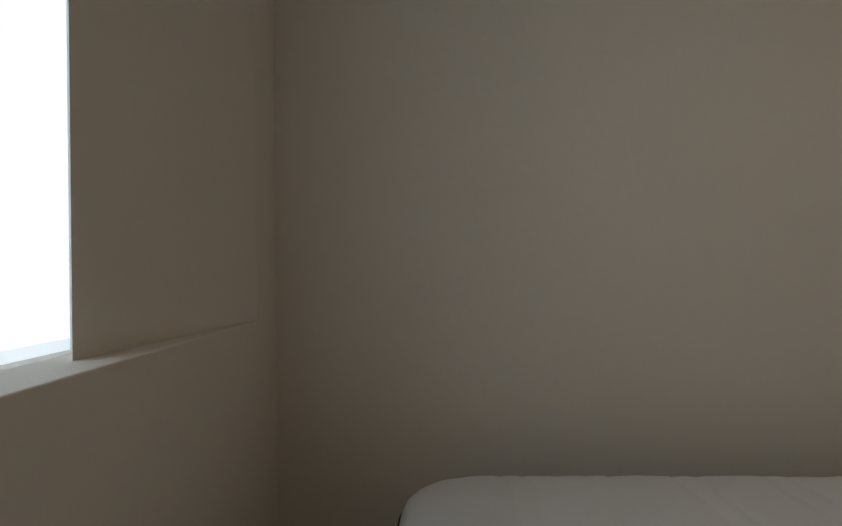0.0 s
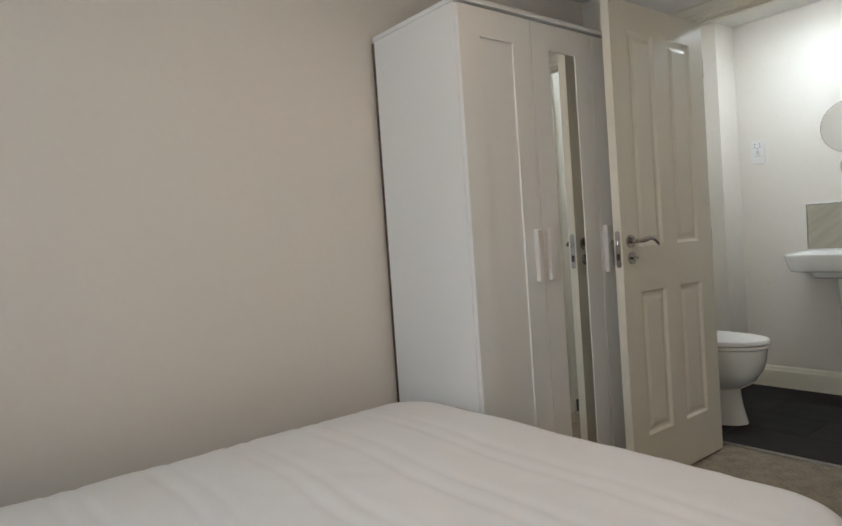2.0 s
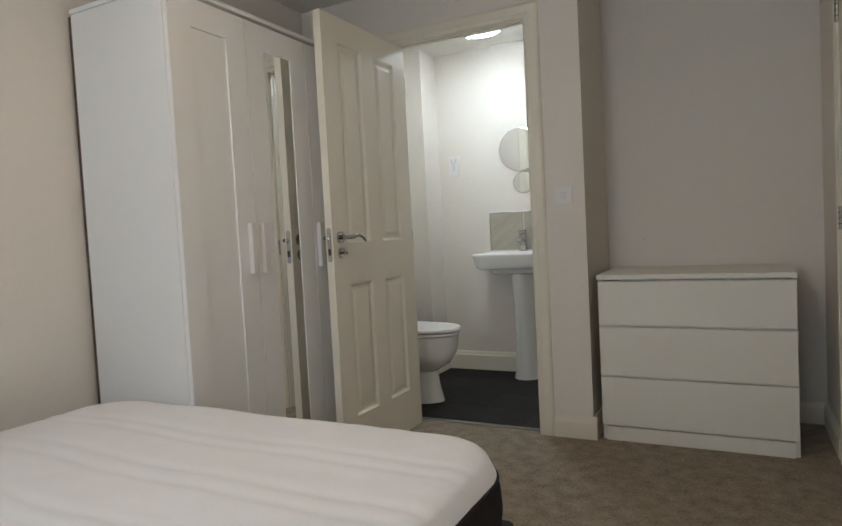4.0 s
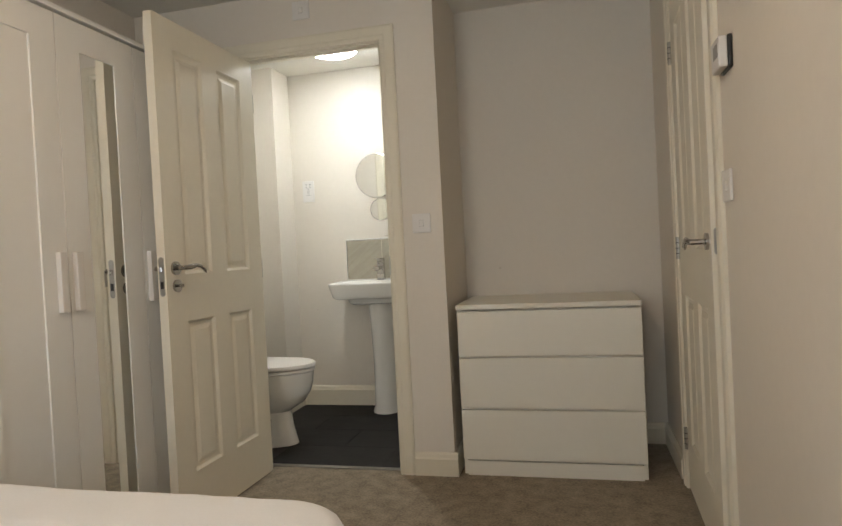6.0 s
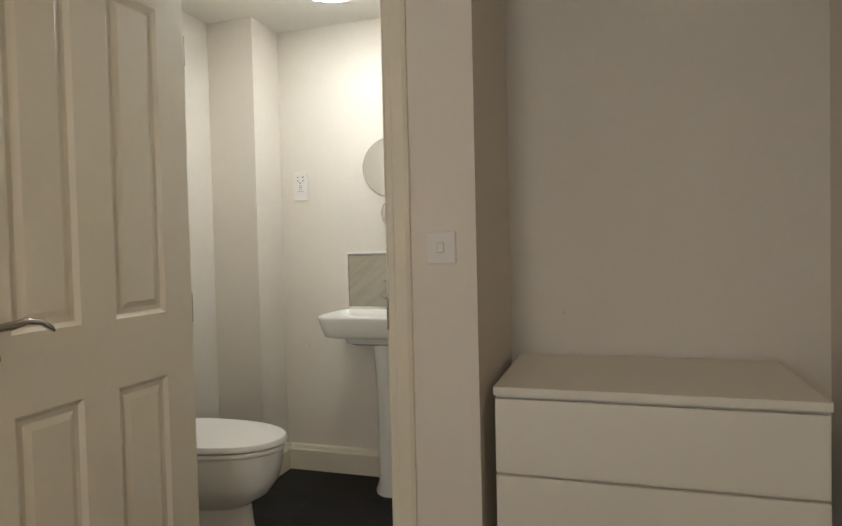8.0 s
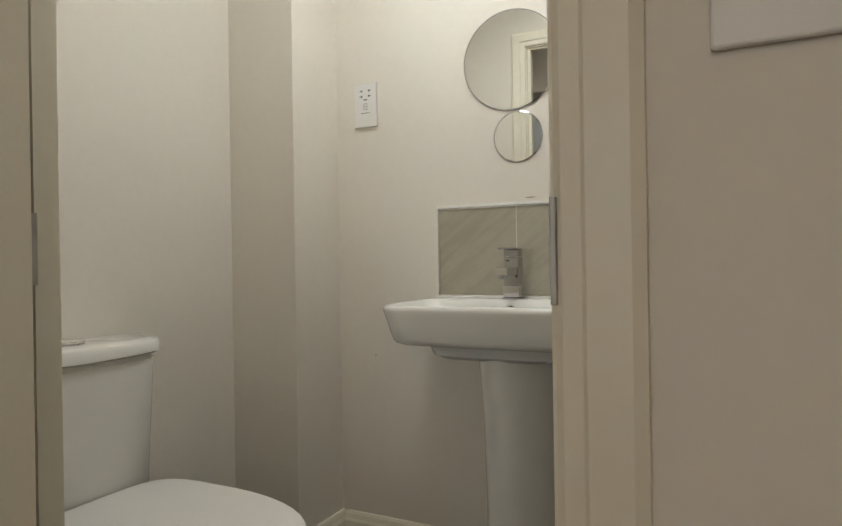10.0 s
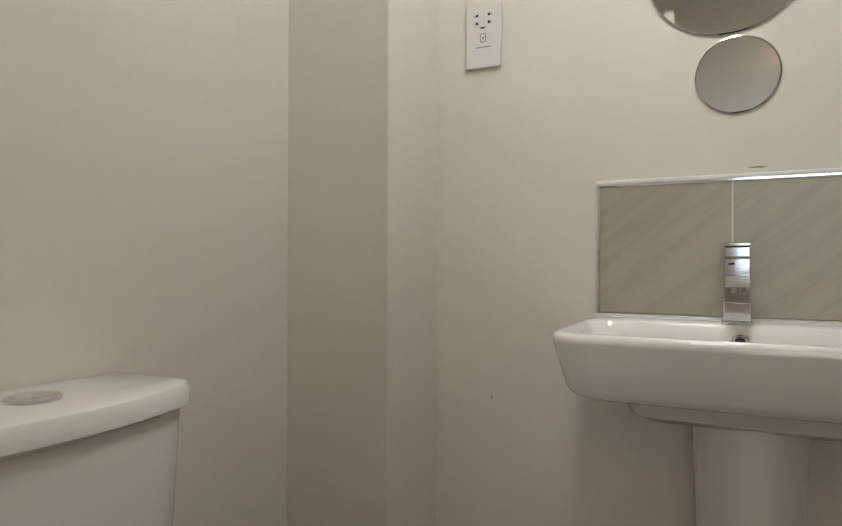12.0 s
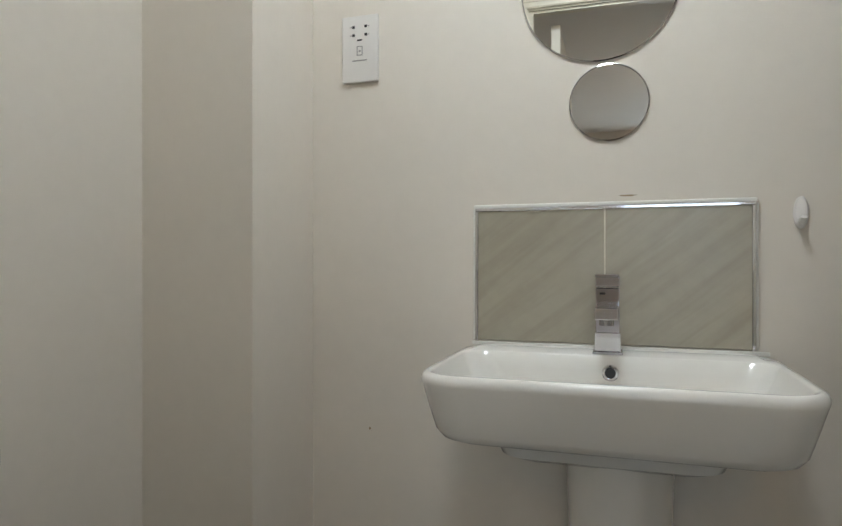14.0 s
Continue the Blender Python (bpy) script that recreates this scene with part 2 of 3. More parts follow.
def window_wall():
    """The wall behind the walk's start, its opening splayed towards the room."""
    bm = boxes((0, 0.2, WY - 0.4, WY, 0, TOP), (0.2, WX, WY - 0.4, WY, 0, GB - 0.02), (0.2, WX, WY - 0.4, WY, GT, TOP), (GR + 0.1, WX, WY - 0.4, WY, GB - 0.02, GT))
    for a, b, c in (((0.2, WY), (0.2, WY - 0.4), (GL, GY)), ((GR + 0.1, WY), (GR, GY), (GR + 0.1, WY - 0.4))):
        rings = [[(*p, z) for p in (a, b, c)] for z in (GB - 0.02, GT)]
        lo = loft(rings)
        me = bpy.data.meshes.new("splay")
        lo.to_mesh(me)
        lo.free()
        bm.from_mesh(me)
        bpy.data.meshes.remove(me)
    return bm


structure("wall_south", window_wall(), PAINT, "off-white painted wall with the bedroom window", "wall")
win = tagged(new("window_1"), "white plastic-framed bedroom window in a splayed reveal", "window", kind="structure")
part("window_frame", boxes((GL - 0.17, GL - 0.13, GY - 0.09, GY - 0.05, GB - 0.02, GT + 0.02), (GR - 0.04, GR + 0.04, GY - 0.09, GY - 0.02, GB - 0.02, GT + 0.02), (GL, GR, GY - 0.09, GY - 0.02, GT - 0.05, GT + 0.02), (1.62, 1.68, GY - 0.09, GY - 0.02, GB, GT)), UPVC, win)
pane = part("pane", boxes((GL - 0.14, GR, GY - 0.06, GY - 0.052, GB - 0.01, GT)), GLASS, win)
pane.visible_shadow = False
part("window_sill", soft_box((0.2, GR + 0.12, GY - 0.1, WY - 0.0005, GB - 0.024, GB), 0.003), PAINT, win, "white painted window sill")


tagged(part("backdrop", boxes((-40, 20, -22.1, -22.0, -6, 30)), SKY_GLOW), "plain pale overcast sky outside the window", "sky", kind="structure")


# ---- skirting, door linings, architraves ----
def skirting(name, x0, x1, y0, y1, side, h=0.107, label="cream gloss skirting board"):
    """A board along a wall; side is the way its face looks: '+x', '-x', '+y' or '-y'. The top is moulded."""
    prof = [(0, 0), (0.018, 0), (0.018, h - 0.03), (0.014, h - 0.022), (0.011, h - 0.008), (0.006, h), (0, h)]
    rings = []
    for end in (0, 1):
        ring = []
        for d, z in prof:
            if side[1] == "x":
                ring.append((x0 + (d if side[0] == "+" else -d), (y0, y1)[end], z))
            else:
                ring.append(((x0, x1)[end], y0 + (d if side[0] == "+" else -d), z))
        rings.append(ring)
    return structure(name, loft(rings), GLOSS, label, "skirting")


skirting("baseboard", DR + 0.078, NIB + 0.018, 0, 0, "-y")
skirting("baseboard", NIB, NIB, 0, ALC, "+x")
skirting("baseboard", NIB + 0.018, WX - 0.018, ALC, ALC, "-y")
skirting("baseboard", WX, WX, 0.06, ALC, "-x")
skirting("baseboard", WX, WX, WY, HD0 - 0.075, "-x")
skirting("baseboard", 0, 0, WY, 0, "+x")
skirting("baseboard", 0.018, WX - 0.018, WY, WY, "+y")
skirting("baseboard", 0.018, DL - 0.078, 0, 0, "-y")
skirting("baseboard", 0.255, WX, BACK, BACK, "-y", 0.135)
skirting("baseboard", 0.237, 0.237, 1.002, BACK, "+x", 0.135)
skirting("baseboard", BL + 0.018, 0.237, 1.02, 1.02, "-y", 0.135)
skirting("baseboard", BL, BL, WT, 1.02, "+x", 0.135)
skirting("baseboard", BR, BR, WT + 0.02, ALC + 0.1, "-x", 0.135)
skirting("baseboard", BR, WX, ALC + 0.1, ALC + 0.1, "+y", 0.135)


def moulded(run, width, out, closed=False):
    """Architrave section swept along mitred corners. run: corner points (inner edge), with outward direction in the wall plane and normal."""
    sec = [(0, 0), (0, 0.010), (0.006, 0.014), (0.022, 0.014), (0.026, 0.018), (width - 0.01, 0.018), (width, 0.012), (width, 0)]
    rings = []
    for p, o in run:
        rings.append([Vector(p) + Vector(o) * a + Vector(out) * b for a, b in sec])
    return loft(rings)


def door_frame(name, lo, hi, top, face0, face1, along, label):
    """Lining, stops and architraves on both faces of an opening. along: the wall's axis."""
    f = tagged(new(name), label, "door frame", kind="structure")

    def at(a, b, z):
        return (a, b, z) if along == "x" else (b, a, z)

    def bx(a0, a1, b0, b1, z0, z1):
        p, q = at(a0, b0, z0), at(a1, b1, z1)
        return boxes((min(p[0], q[0]), max(p[0], q[0]), min(p[1], q[1]), max(p[1], q[1]), z0, z1))
    part("jamb", bx(lo - 0.03, lo, face0, face1, 0, top + 0.03), GLOSS, f)
    part("jamb", bx(hi, hi + 0.03, face0, face1, 0, top + 0.03), GLOSS, f)
    part("head", bx(lo, hi, face0, face1, top, top + 0.03), GLOSS, f)
    mid = face0 + 0.024 if along == "x" else face0 + 0.062
    part("stop", bx(lo, lo + 0.016, mid, mid + 0.03, 0, top), GLOSS, f)
    part("stop", bx(hi - 0.003, hi, mid, mid + 0.03, 0, top), GLOSS, f)
    part("stop", bx(lo + 0.016, hi - 0.003, mid, mid + 0.03, top - 0.008, top), GLOSS, f)
    for face, sign in ((face0, -1), (face1, 1)):
        out = at(0, sign, 0)
        a, b = lo - 0.006, hi + 0.006
        run = [(at(a, face, 0), at(-1, 0, 0)), (at(a, face, top + 0.006), at(-1, 0, 1)), (at(b, face, top + 0.006), at(1, 0, 1)), (at(b, face, 0), at(1, 0, 0))]
        part("architrave", moulded(run, 0.07, out), GLOSS, f)
    return f


door_frame("door_frame_1", DL, DR, DT, 0.0, WT, "x", "cream gloss frame round the bathroom doorway")
frame_two = door_frame("door_frame_2", HD0 + 0.03, HD1 - 0.03, DT, WX, WX + 0.1, "y", "cream gloss frame round the bedroom door")
door_frame_one = bpy.data.objects["door_frame_1"]
part("strike_plate", soft_box((DR + 0.003, DR + 0.0085, -0.0155, 0.010, 0.935, 1.022), 0.0009, 1), SATIN, door_frame_one, "steel strike plate")


# ---- doors ----
def door_leaf(name, m, width, height, hinge_sign, label, turn=True):
    """A moulded four-panel leaf. Local x runs from the hinge to the latch, y is the thickness, z up."""
    T = 0.036
    d = tagged(new(name), label, "door", kind="structure")
    panels = []
    st, mid = 0.115, 0.11
    pw = (width - 2 * st - mid) / 2
    for x0 in (st, st + pw + mid):
        panels += [(x0, x0 + pw, 0.215, 0.81), (x0, x0 + pw, 0.995, 1.872)]
    xs = [0, st, st + pw, st + pw + mid, width - st, width]
    zs = [0.008, 0.215, 0.81, 0.995, 1.872, height]
    bm = bmesh.new()
    for i in range(5):
        for j in range(5):
            if i in (1, 3) and j in (1, 3):
                continue
            box(bm, xs[i], xs[i + 1], 0, T, zs[j], zs[j + 1])
    bmesh.ops.remove_doubles(bm, verts=list(bm.verts), dist=1e-5)
    bm.verts.index_update()
    seen = {}
    for f in bm.faces:
        seen.setdefault(tuple(sorted(v.index for v in f.verts)), []).append(f)
    bmesh.ops.delete(bm, geom=[f for fs in seen.values() if len(fs) > 1 for f in fs], context="FACES_ONLY")
    part("stile_frame", bm, DOOR_PAINT, d)
    for x0, x1, z0, zt in panels:
        rings = []
        # moulded step in, then a raised field, the same on both faces
        steps = [(0, 0.0), (0.012, 0.009), (0.024, 0.010), (0.042, 0.003)]
        for ins, dep in reversed(steps):
            rings.append([(x, T - dep, z) for x, z in ((x0 + ins, z0 + ins), (x1 - ins, z0 + ins), (x1 - ins, zt - ins), (x0 + ins, zt - ins))])
        front = rings
        back = [[(x, T - y, z) for x, y, z in r] for r in reversed(rings)]
        part("panel", loft(front + back), DOOR_PAINT, d)
    lx = width - 0.055
    for side, y0, s in (("front", T, 1), ("back", 0, -1)):
        h = part("handle", tube([(lx, y0, 1.02), (lx, y0 + s * 0.048, 1.02), (lx - 0.02, y0 + s * 0.055, 1.022), (lx - 0.055, y0 + s * 0.055, 1.028), (lx - 0.09, y0 + s * 0.054, 1.022), (lx - 0.115, y0 + s * 0.052, 1.006), (lx - 0.125, y0 + s * 0.05, 0.998)], [0.009, 0.009, 0.010, 0.008, 0.0075, 0.007, 0.004], 14), DARK_CHROME, d, "chrome scroll lever handle", smooth=True)
        part("rose", disc((lx, y0, 1.02), 0.026, "y", s * 0.009), DARK_CHROME, h, smooth=True)
        if turn:
            part("thumb_turn", disc((lx, y0 + s * 0.003, 0.952), 0.024, "y", s * 0.008), DARK_CHROME, d, "chrome thumb-turn rose", smooth=True)
        if turn and side == "front":
            part("turn_knob", tube([(lx, y0 + 0.008, 0.952), (lx, y0 + 0.022, 0.952), (lx - 0.006, y0 + 0.032, 0.952)], [0.008, 0.009, 0.012], 12, 0.6), DARK_CHROME, d, smooth=True)
    plate = [(width - 0.001 + k * 0.002, T / 2 + 0.011 * math.cos(a), (0.99 if turn else 1.02) + math.copysign(0.063 if turn else 0.03, math.sin(a)) + 0.011 * math.sin(a)) for k in (0, 1) for a in [2 * math.pi * (i + 0.5) / 20 for i in range(20)]]
    latch = part("latch_plate", loft([plate[:20], plate[20:]]), SATIN, d, "worn steel latch plate")
    part("latch_bolt", soft_box((width, width + 0.010, T / 2 - 0.006, T / 2 + 0.006, 1.008, 1.026), 0.002), CHROME, latch)
    if turn:
        part("dead_bolt", boxes((width, width + 0.003, T / 2 - 0.006, T / 2 + 0.006, 0.945, 0.972)), BLACK, latch)
    for z in (0.21, 0.995, 1.79):
        h = part("hinge", disc((-0.006, T + 0.004 if hinge_sign > 0 else -0.004, z - 0.045), 0.009, "z", 0.09, 12), SATIN, d, "steel butt hinge", smooth=True)
        part("hinge_leaf", boxes((-0.008, -0.0005, 0.004, T - 0.002, z - 0.045, z + 0.045)), SATIN, h)
        for k in (-0.022, 0.0, 0.022):
            part("knuckle_ring", disc((-0.006, T + 0.004 if hinge_sign > 0 else -0.004, z + k - 0.002), 0.0096, "z", 0.003, 12), BLACK, h)
    d.matrix_basis = m
    return d


bath_door = door_leaf("door_1", pose(0.628, -0.037, 0, 0, 0, -91), 0.71, 1.985, -1, "cream four-panel bathroom door standing wide open")
room_door = door_leaf("door_2", pose(2.556, -0.052, 0, 0, 0, -91.8), 0.722, 1.985, -1, "cream four-panel bedroom door almost closed", False)


# ---- wardrobe ----
def wardrobe():
    w = thing("wardrobe", (0.25, -0.855, 0), "white three-door wardrobe with a mirrored middle door", "wardrobe")
    y0, y1, f = -1.44, -0.336, 0.505
    part("side_panel", soft_box((0.034, f, y0, y0 + 0.018, 0, 1.885), 0.002, 1), LAMINATE, w)
    part("side_panel", soft_box((0.034, f, y1 - 0.018, y1, 0, 1.885), 0.002, 1), LAMINATE, w)
    # Thicker than a real back: its dark colour stands for the shadowed slit
    part("back_panel", boxes((0.016, 0.0335, y0 + 0.004, y1 - 0.004, 0.02, 1.882)), BACK_GAP_SHADE, w, "brown back panel, thickened and darkened as the shaded gap to the wall")
    part("top", soft_box((0.032, 0.534, y0 - 0.004, y1 + 0.004, 1.885, 1.903), 0.003, 2), LAMINATE, w)
    part("bottom_shelf", boxes((0.036, f, y0 + 0.018, y1 - 0.018, 0.06, 0.078)), LAMINATE, w)
    part("plinth", boxes((0.46, 0.476, y0 + 0.018, y1 - 0.018, 0, 0.06)), LAMINATE, w)
    dw = (y1 - y0) / 3
    for i in range(3):
        a, b = y0 + i * dw + 0.002, y0 + (i + 1) * dw - 0.002
        z0, z1, x0, x1 = 0.065, 1.876, f + 0.003, f + 0.021
        fr = 0.098 if i != 1 else 0.1
        bm = boxes((x0, x1, a, a + fr, z0, z1), (x0, x1, b - fr, b, z0, z1), (x0, x1, a + fr, b - fr, z0, z0 + 0.1), (x0, x1, a + fr, b - fr, z1 - 0.1, z1))
        d = part("door", bm, LAMINATE, w)
        if i == 1:
            part("mirror", boxes((x0 + 0.009, x0 + 0.015, a + fr, b - fr, z0 + 0.1, z1 - 0.1)), MIRROR, d, "narrow mirror panel")
        else:
            part("panel", boxes((x0 + 0.002, x0 + 0.011, a + fr, b - fr, z0 + 0.1, z1 - 0.1)), LAMINATE, d)
        hy = (b - 0.034) if i == 0 else (a + 0.03)
        part("handle", soft_box((x1, x1 + 0.02, hy - 0.0145, hy + 0.0145, 0.897, 1.092), 0.003), PLASTIC, d, "white block handle")
    return w


wardrobe()


# ---- chest of drawers ----
def chest():
    c = thing("chest_of_drawers", (2.0, 0.25, 0), "plain white three-drawer chest standing in the alcove", "chest of drawers")
    x0, x1, y0, y1 = 1.602, 2.405, 0.012, 0.532
    part("top", soft_box((x0 - 0.002, x1 + 0.002, y0 - 0.008, y1, 0.758, 0.782), 0.002, 2), CHEST_WHITE, c)
    part("side_panel", boxes((x0, x0 + 0.018, y0 + 0.02, y1, 0, 0.758)), CHEST_WHITE, c)
    part("side_panel", boxes((x1 - 0.018, x1, y0 + 0.02, y1, 0, 0.758)), CHEST_WHITE, c)
    part("back_panel", boxes((x0 + 0.018, x1 - 0.018, y1 - 0.006, y1, 0.05, 0.758)), CHEST_WHITE, c)
    part("plinth", boxes((x0 + 0.018, x1 - 0.018, y0 + 0.004, y0 + 0.02, 0, 0.066)), CHEST_WHITE, c)
    part("inner_frame", boxes((x0 + 0.018, x1 - 0.018, y0 + 0.022, y0 + 0.03, 0.05, 0.75)), CHEST_WHITE, c)
    for z0, z1 in ((0.073, 0.300), (0.309, 0.536), (0.545, 0.748)):
        d = part("drawer_front", soft_box((x0 + 0.001, x1 - 0.001, y0, y0 + 0.019, z0, z1), 0.0015, 1), CHEST_WHITE, c)
        part("grip_lip", boxes((x0 + 0.02, x1 - 0.02, y0 + 0.0195, y0 + 0.0215, z1 - 0.02, z1 + 0.004)), CHEST_WHITE, d)
    return c


chest()


# ---- bed ----
def rounded_rect(x0, x1, y0, y1, r, k=8):
    pts = []
    for cx, cy, a0 in ((x1 - r, y1 - r, 0), (x0 + r, y1 - r, 90), (x0 + r, y0 + r, 180), (x1 - r, y0 + r, 270)):
        for i in range(k + 1):
            a = radians(a0 + 90 * i / k)
            pts.append((cx + r * math.cos(a), cy + r * math.sin(a)))
    return pts


MX0, MX1, MY0, MY1, MZ = 0.19, 1.688, -3.42, -1.47, 0.512


def mattress():
    m = thing("mattress", (0.95, -2.45, 0.29), "bare white quilted mattress with dark sides", "mattress")
    # quilted top: rings of a rounded rectangle shrink towards the middle, seams pressed in
    nx, ny = 90, 150
    bm = bmesh.new()
    seams = [MY1 - d for d in (0.25, 0.31, 0.47, 0.535, 0.71, 0.77, 0.94, 1.005, 1.18, 1.24, 1.41, 1.47, 1.64, 1.70)]
    grid = []
    for j in range(ny + 1):
        row = []
        for i in range(nx + 1):
            u, v = 2 * i / nx - 1, 2 * j / ny - 1
            # square to rounded square
            hx, hy, r = (MX1 - MX0) / 2, (MY1 - MY0) / 2, 0.2
            x, y = u * hx, v * hy
            ax, ay = max(0, abs(x) - (hx - r)), max(0, abs(y) - (hy - r))
            if ax > 0 and ay > 0:
                big, dist = max(ax, ay), math.hypot(ax, ay)
                x = math.copysign(hx - r + ax * big / dist, x)
                y = math.copysign(hy - r + ay * big / dist, y)
                edge = r - math.hypot(abs(x) - (hx - r), abs(y) - (hy - r))
            else:
                edge = min(hx - abs(x), hy - abs(y))
            roll = 0.07
            fall = 0.05 * (1 - math.sqrt(max(0, 1 - (1 - min(edge, roll) / roll) ** 2)))
            z = MZ - fall - 0.012 * math.exp(-max(0, edge) / 0.16)
            wx, wy = x + (MX0 + MX1) / 2, y + (MY0 + MY1) / 2
            wob = 0.012 * math.sin(wx * 4.1) + 0.006 * math.sin(wx * 11 + 1)
            for s in seams:
                z -= 0.0045 * math.exp(-(((wy - s - wob) / 0.010) ** 2)) * min(1, edge / 0.05)
            z += 0.004 * noise.noise((wx * 5, wy * 5, 0)) + 0.002 * noise.noise((wx * 17, wy * 17, 3))
            row.append(bm.verts.new((wx, wy, z)))
        grid.append(row)
    for a, b in zip(grid, grid[1:]):
        for i in range(nx):
            bm.faces.new((a[i], a[i + 1], b[i + 1], b[i]))
    part("quilted_cover", bm, MATTRESS, m, "white quilted cover with stitched seams", smooth=True)
    rim = rounded_rect(MX0, MX1, MY0, MY1, 0.2, 12)
    cx, cy = (MX0 + MX1) / 2, (MY0 + MY1) / 2

    def ring(z, grow):
        return [(cx + (x - cx) * (1 + grow / (MX1 - MX0) * 2), cy + (y - cy) * (1 + grow / (MY1 - MY0) * 2), z) for x, y in rim]
    part("border", loft([ring(0.29, -0.012), ring(0.31, 0.004), ring(0.37, 0.009), ring(0.42, 0.006), ring(MZ - 0.068, 0.001)]), MATTRESS_SIDE, m, "dark grey fabric border", smooth=True)
    piping = [(x, y, MZ - 0.070) for x, y in rim]
    part("piping", tube(piping + piping[:1], 0.006, 8), MATTRESS_SIDE, m, smooth=True)
    return m


mattress()
bed = thing("bed_base", (0.95, -2.45, 0), "low dark fabric divan base under the mattress", "bed base")
part("divan", soft_box((MX0 + 0.01, MX1 - 0.01, MY0 + 0.01, MY1 - 0.01, 0.05, 0.29), 0.02, 2), BED_FABRIC, bed)
for fx in (MX0 + 0.12, MX1 - 0.12):
    for fy in (MY0 + 0.12, MY1 - 0.12):
        part("foot", disc((fx, fy, 0), 0.025, "z", 0.05, 16), BLACK, bed)


# ---- toilet ----
def bean(x0, x1, yc, hw, z, k=36, sharp=2.3):
    """A rounded plan from x0 (squarer) to x1 (rounder), half width hw."""
    pts = []
    for i in range(k):
        a = 2 * math.pi * i / k
        c, s = math.cos(a), math.sin(a)
        xm = x0 + (x1 - x0) * 0.42
        if c >= 0:
            x = xm + (x1 - xm) * abs(c) ** (2 / 2.1)
            y = hw * math.copysign(abs(s) ** (2 / 2.1), s)
        else:
            x = xm - (xm - x0) * abs(c) ** (2 / 4.5)
            y = hw * math.copysign(abs(s) ** (2 / 4.5), s)
        pts.append((x, yc + y, z))
    return pts


def toilet():
    YC = 0.40
    t = thing("toilet", (0.3, YC, 0), "white close-coupled toilet with the lid down", "toilet")
    part("pan", loft([bean(0.16, 0.590, YC, 0.115, 0.0), bean(0.16, 0.585, YC, 0.113, 0.02), bean(0.16, 0.565, YC, 0.102, 0.10), bean(0.15, 0.555, YC, 0.104, 0.185), bean(0.13, 0.575, YC, 0.118, 0.20), bean(0.1, 0.635, YC, 0.148, 0.235), bean(0.08, 0.674, YC, 0.170, 0.29), bean(0.06, 0.692, YC, 0.180, 0.35), bean(0.06, 0.697, YC, 0.182, 0.405)]), CERAMIC, t, smooth=True)
    part("seat", loft([bean(0.165, 0.70, YC, 0.18, 0.408), bean(0.16, 0.706, YC, 0.185, 0.412), bean(0.16, 0.706, YC, 0.185, 0.422), bean(0.165, 0.702, YC, 0.182, 0.427)]), PLASTIC, t, smooth=True)
    part("lid", loft([bean(0.165, 0.702, YC, 0.182, 0.431), bean(0.158, 0.71, YC, 0.188, 0.434), bean(0.158, 0.71, YC, 0.188, 0.444), bean(0.162, 0.704, YC, 0.182, 0.454), bean(0.19, 0.62, YC, 0.15, 0.460)]), PLASTIC, t, smooth=True)
    for dy in (-0.07, 0.07):
        part("hinge", disc((0.15, YC + dy, 0.405), 0.012, "z", 0.035, 16), CHROME, t, smooth=True)

    def tank(grow, z, front):
        pts = []
        y0, y1 = YC - 0.18 - grow, YC + 0.198 + grow
        for i in range(13):
            s = i / 12
            y = y0 + (y1 - y0) * s
            pts.append((front - 0.035 * (2 * s - 1) ** 2 - 0.02 * max(0, abs(2 * s - 1) - 0.9) / 0.1, y, z))
        return [(BL + 0.004, y0 + 0.004, z)] + pts + [(BL + 0.004, y1 - 0.004, z)]
    part("cistern", loft([tank(-0.03, 0.405, 0.145), tank(-0.012, 0.43, 0.158), tank(0.0, 0.745, 0.17), tank(-0.005, 0.751, 0.164), tank(-0.012, 0.7575, 0.158)]), CERAMIC, t, smooth=True)
    lid = part("cistern_lid", loft([tank(0.004, 0.758, 0.174), tank(0.010, 0.763, 0.181), tank(0.010, 0.783, 0.181), tank(0.006, 0.791, 0.176), tank(-0.006, 0.795, 0.164)]), CERAMIC, t, smooth=True)
    b = part("flush_button", loft([[(0.075 + r * math.cos(a), YC + r * math.sin(a), z) for a in [2 * math.pi * i / 28 for i in range(28)]] for r, z in ((0.033, 0.795), (0.033, 0.799), (0.030, 0.801), (0.026, 0.801), (0.025, 0.7995), (0.022, 0.802))]), CHROME, lid, "chrome dual-flush button", smooth=True)
    return t


toilet()


# ---- basin ----
CXB = 0.888


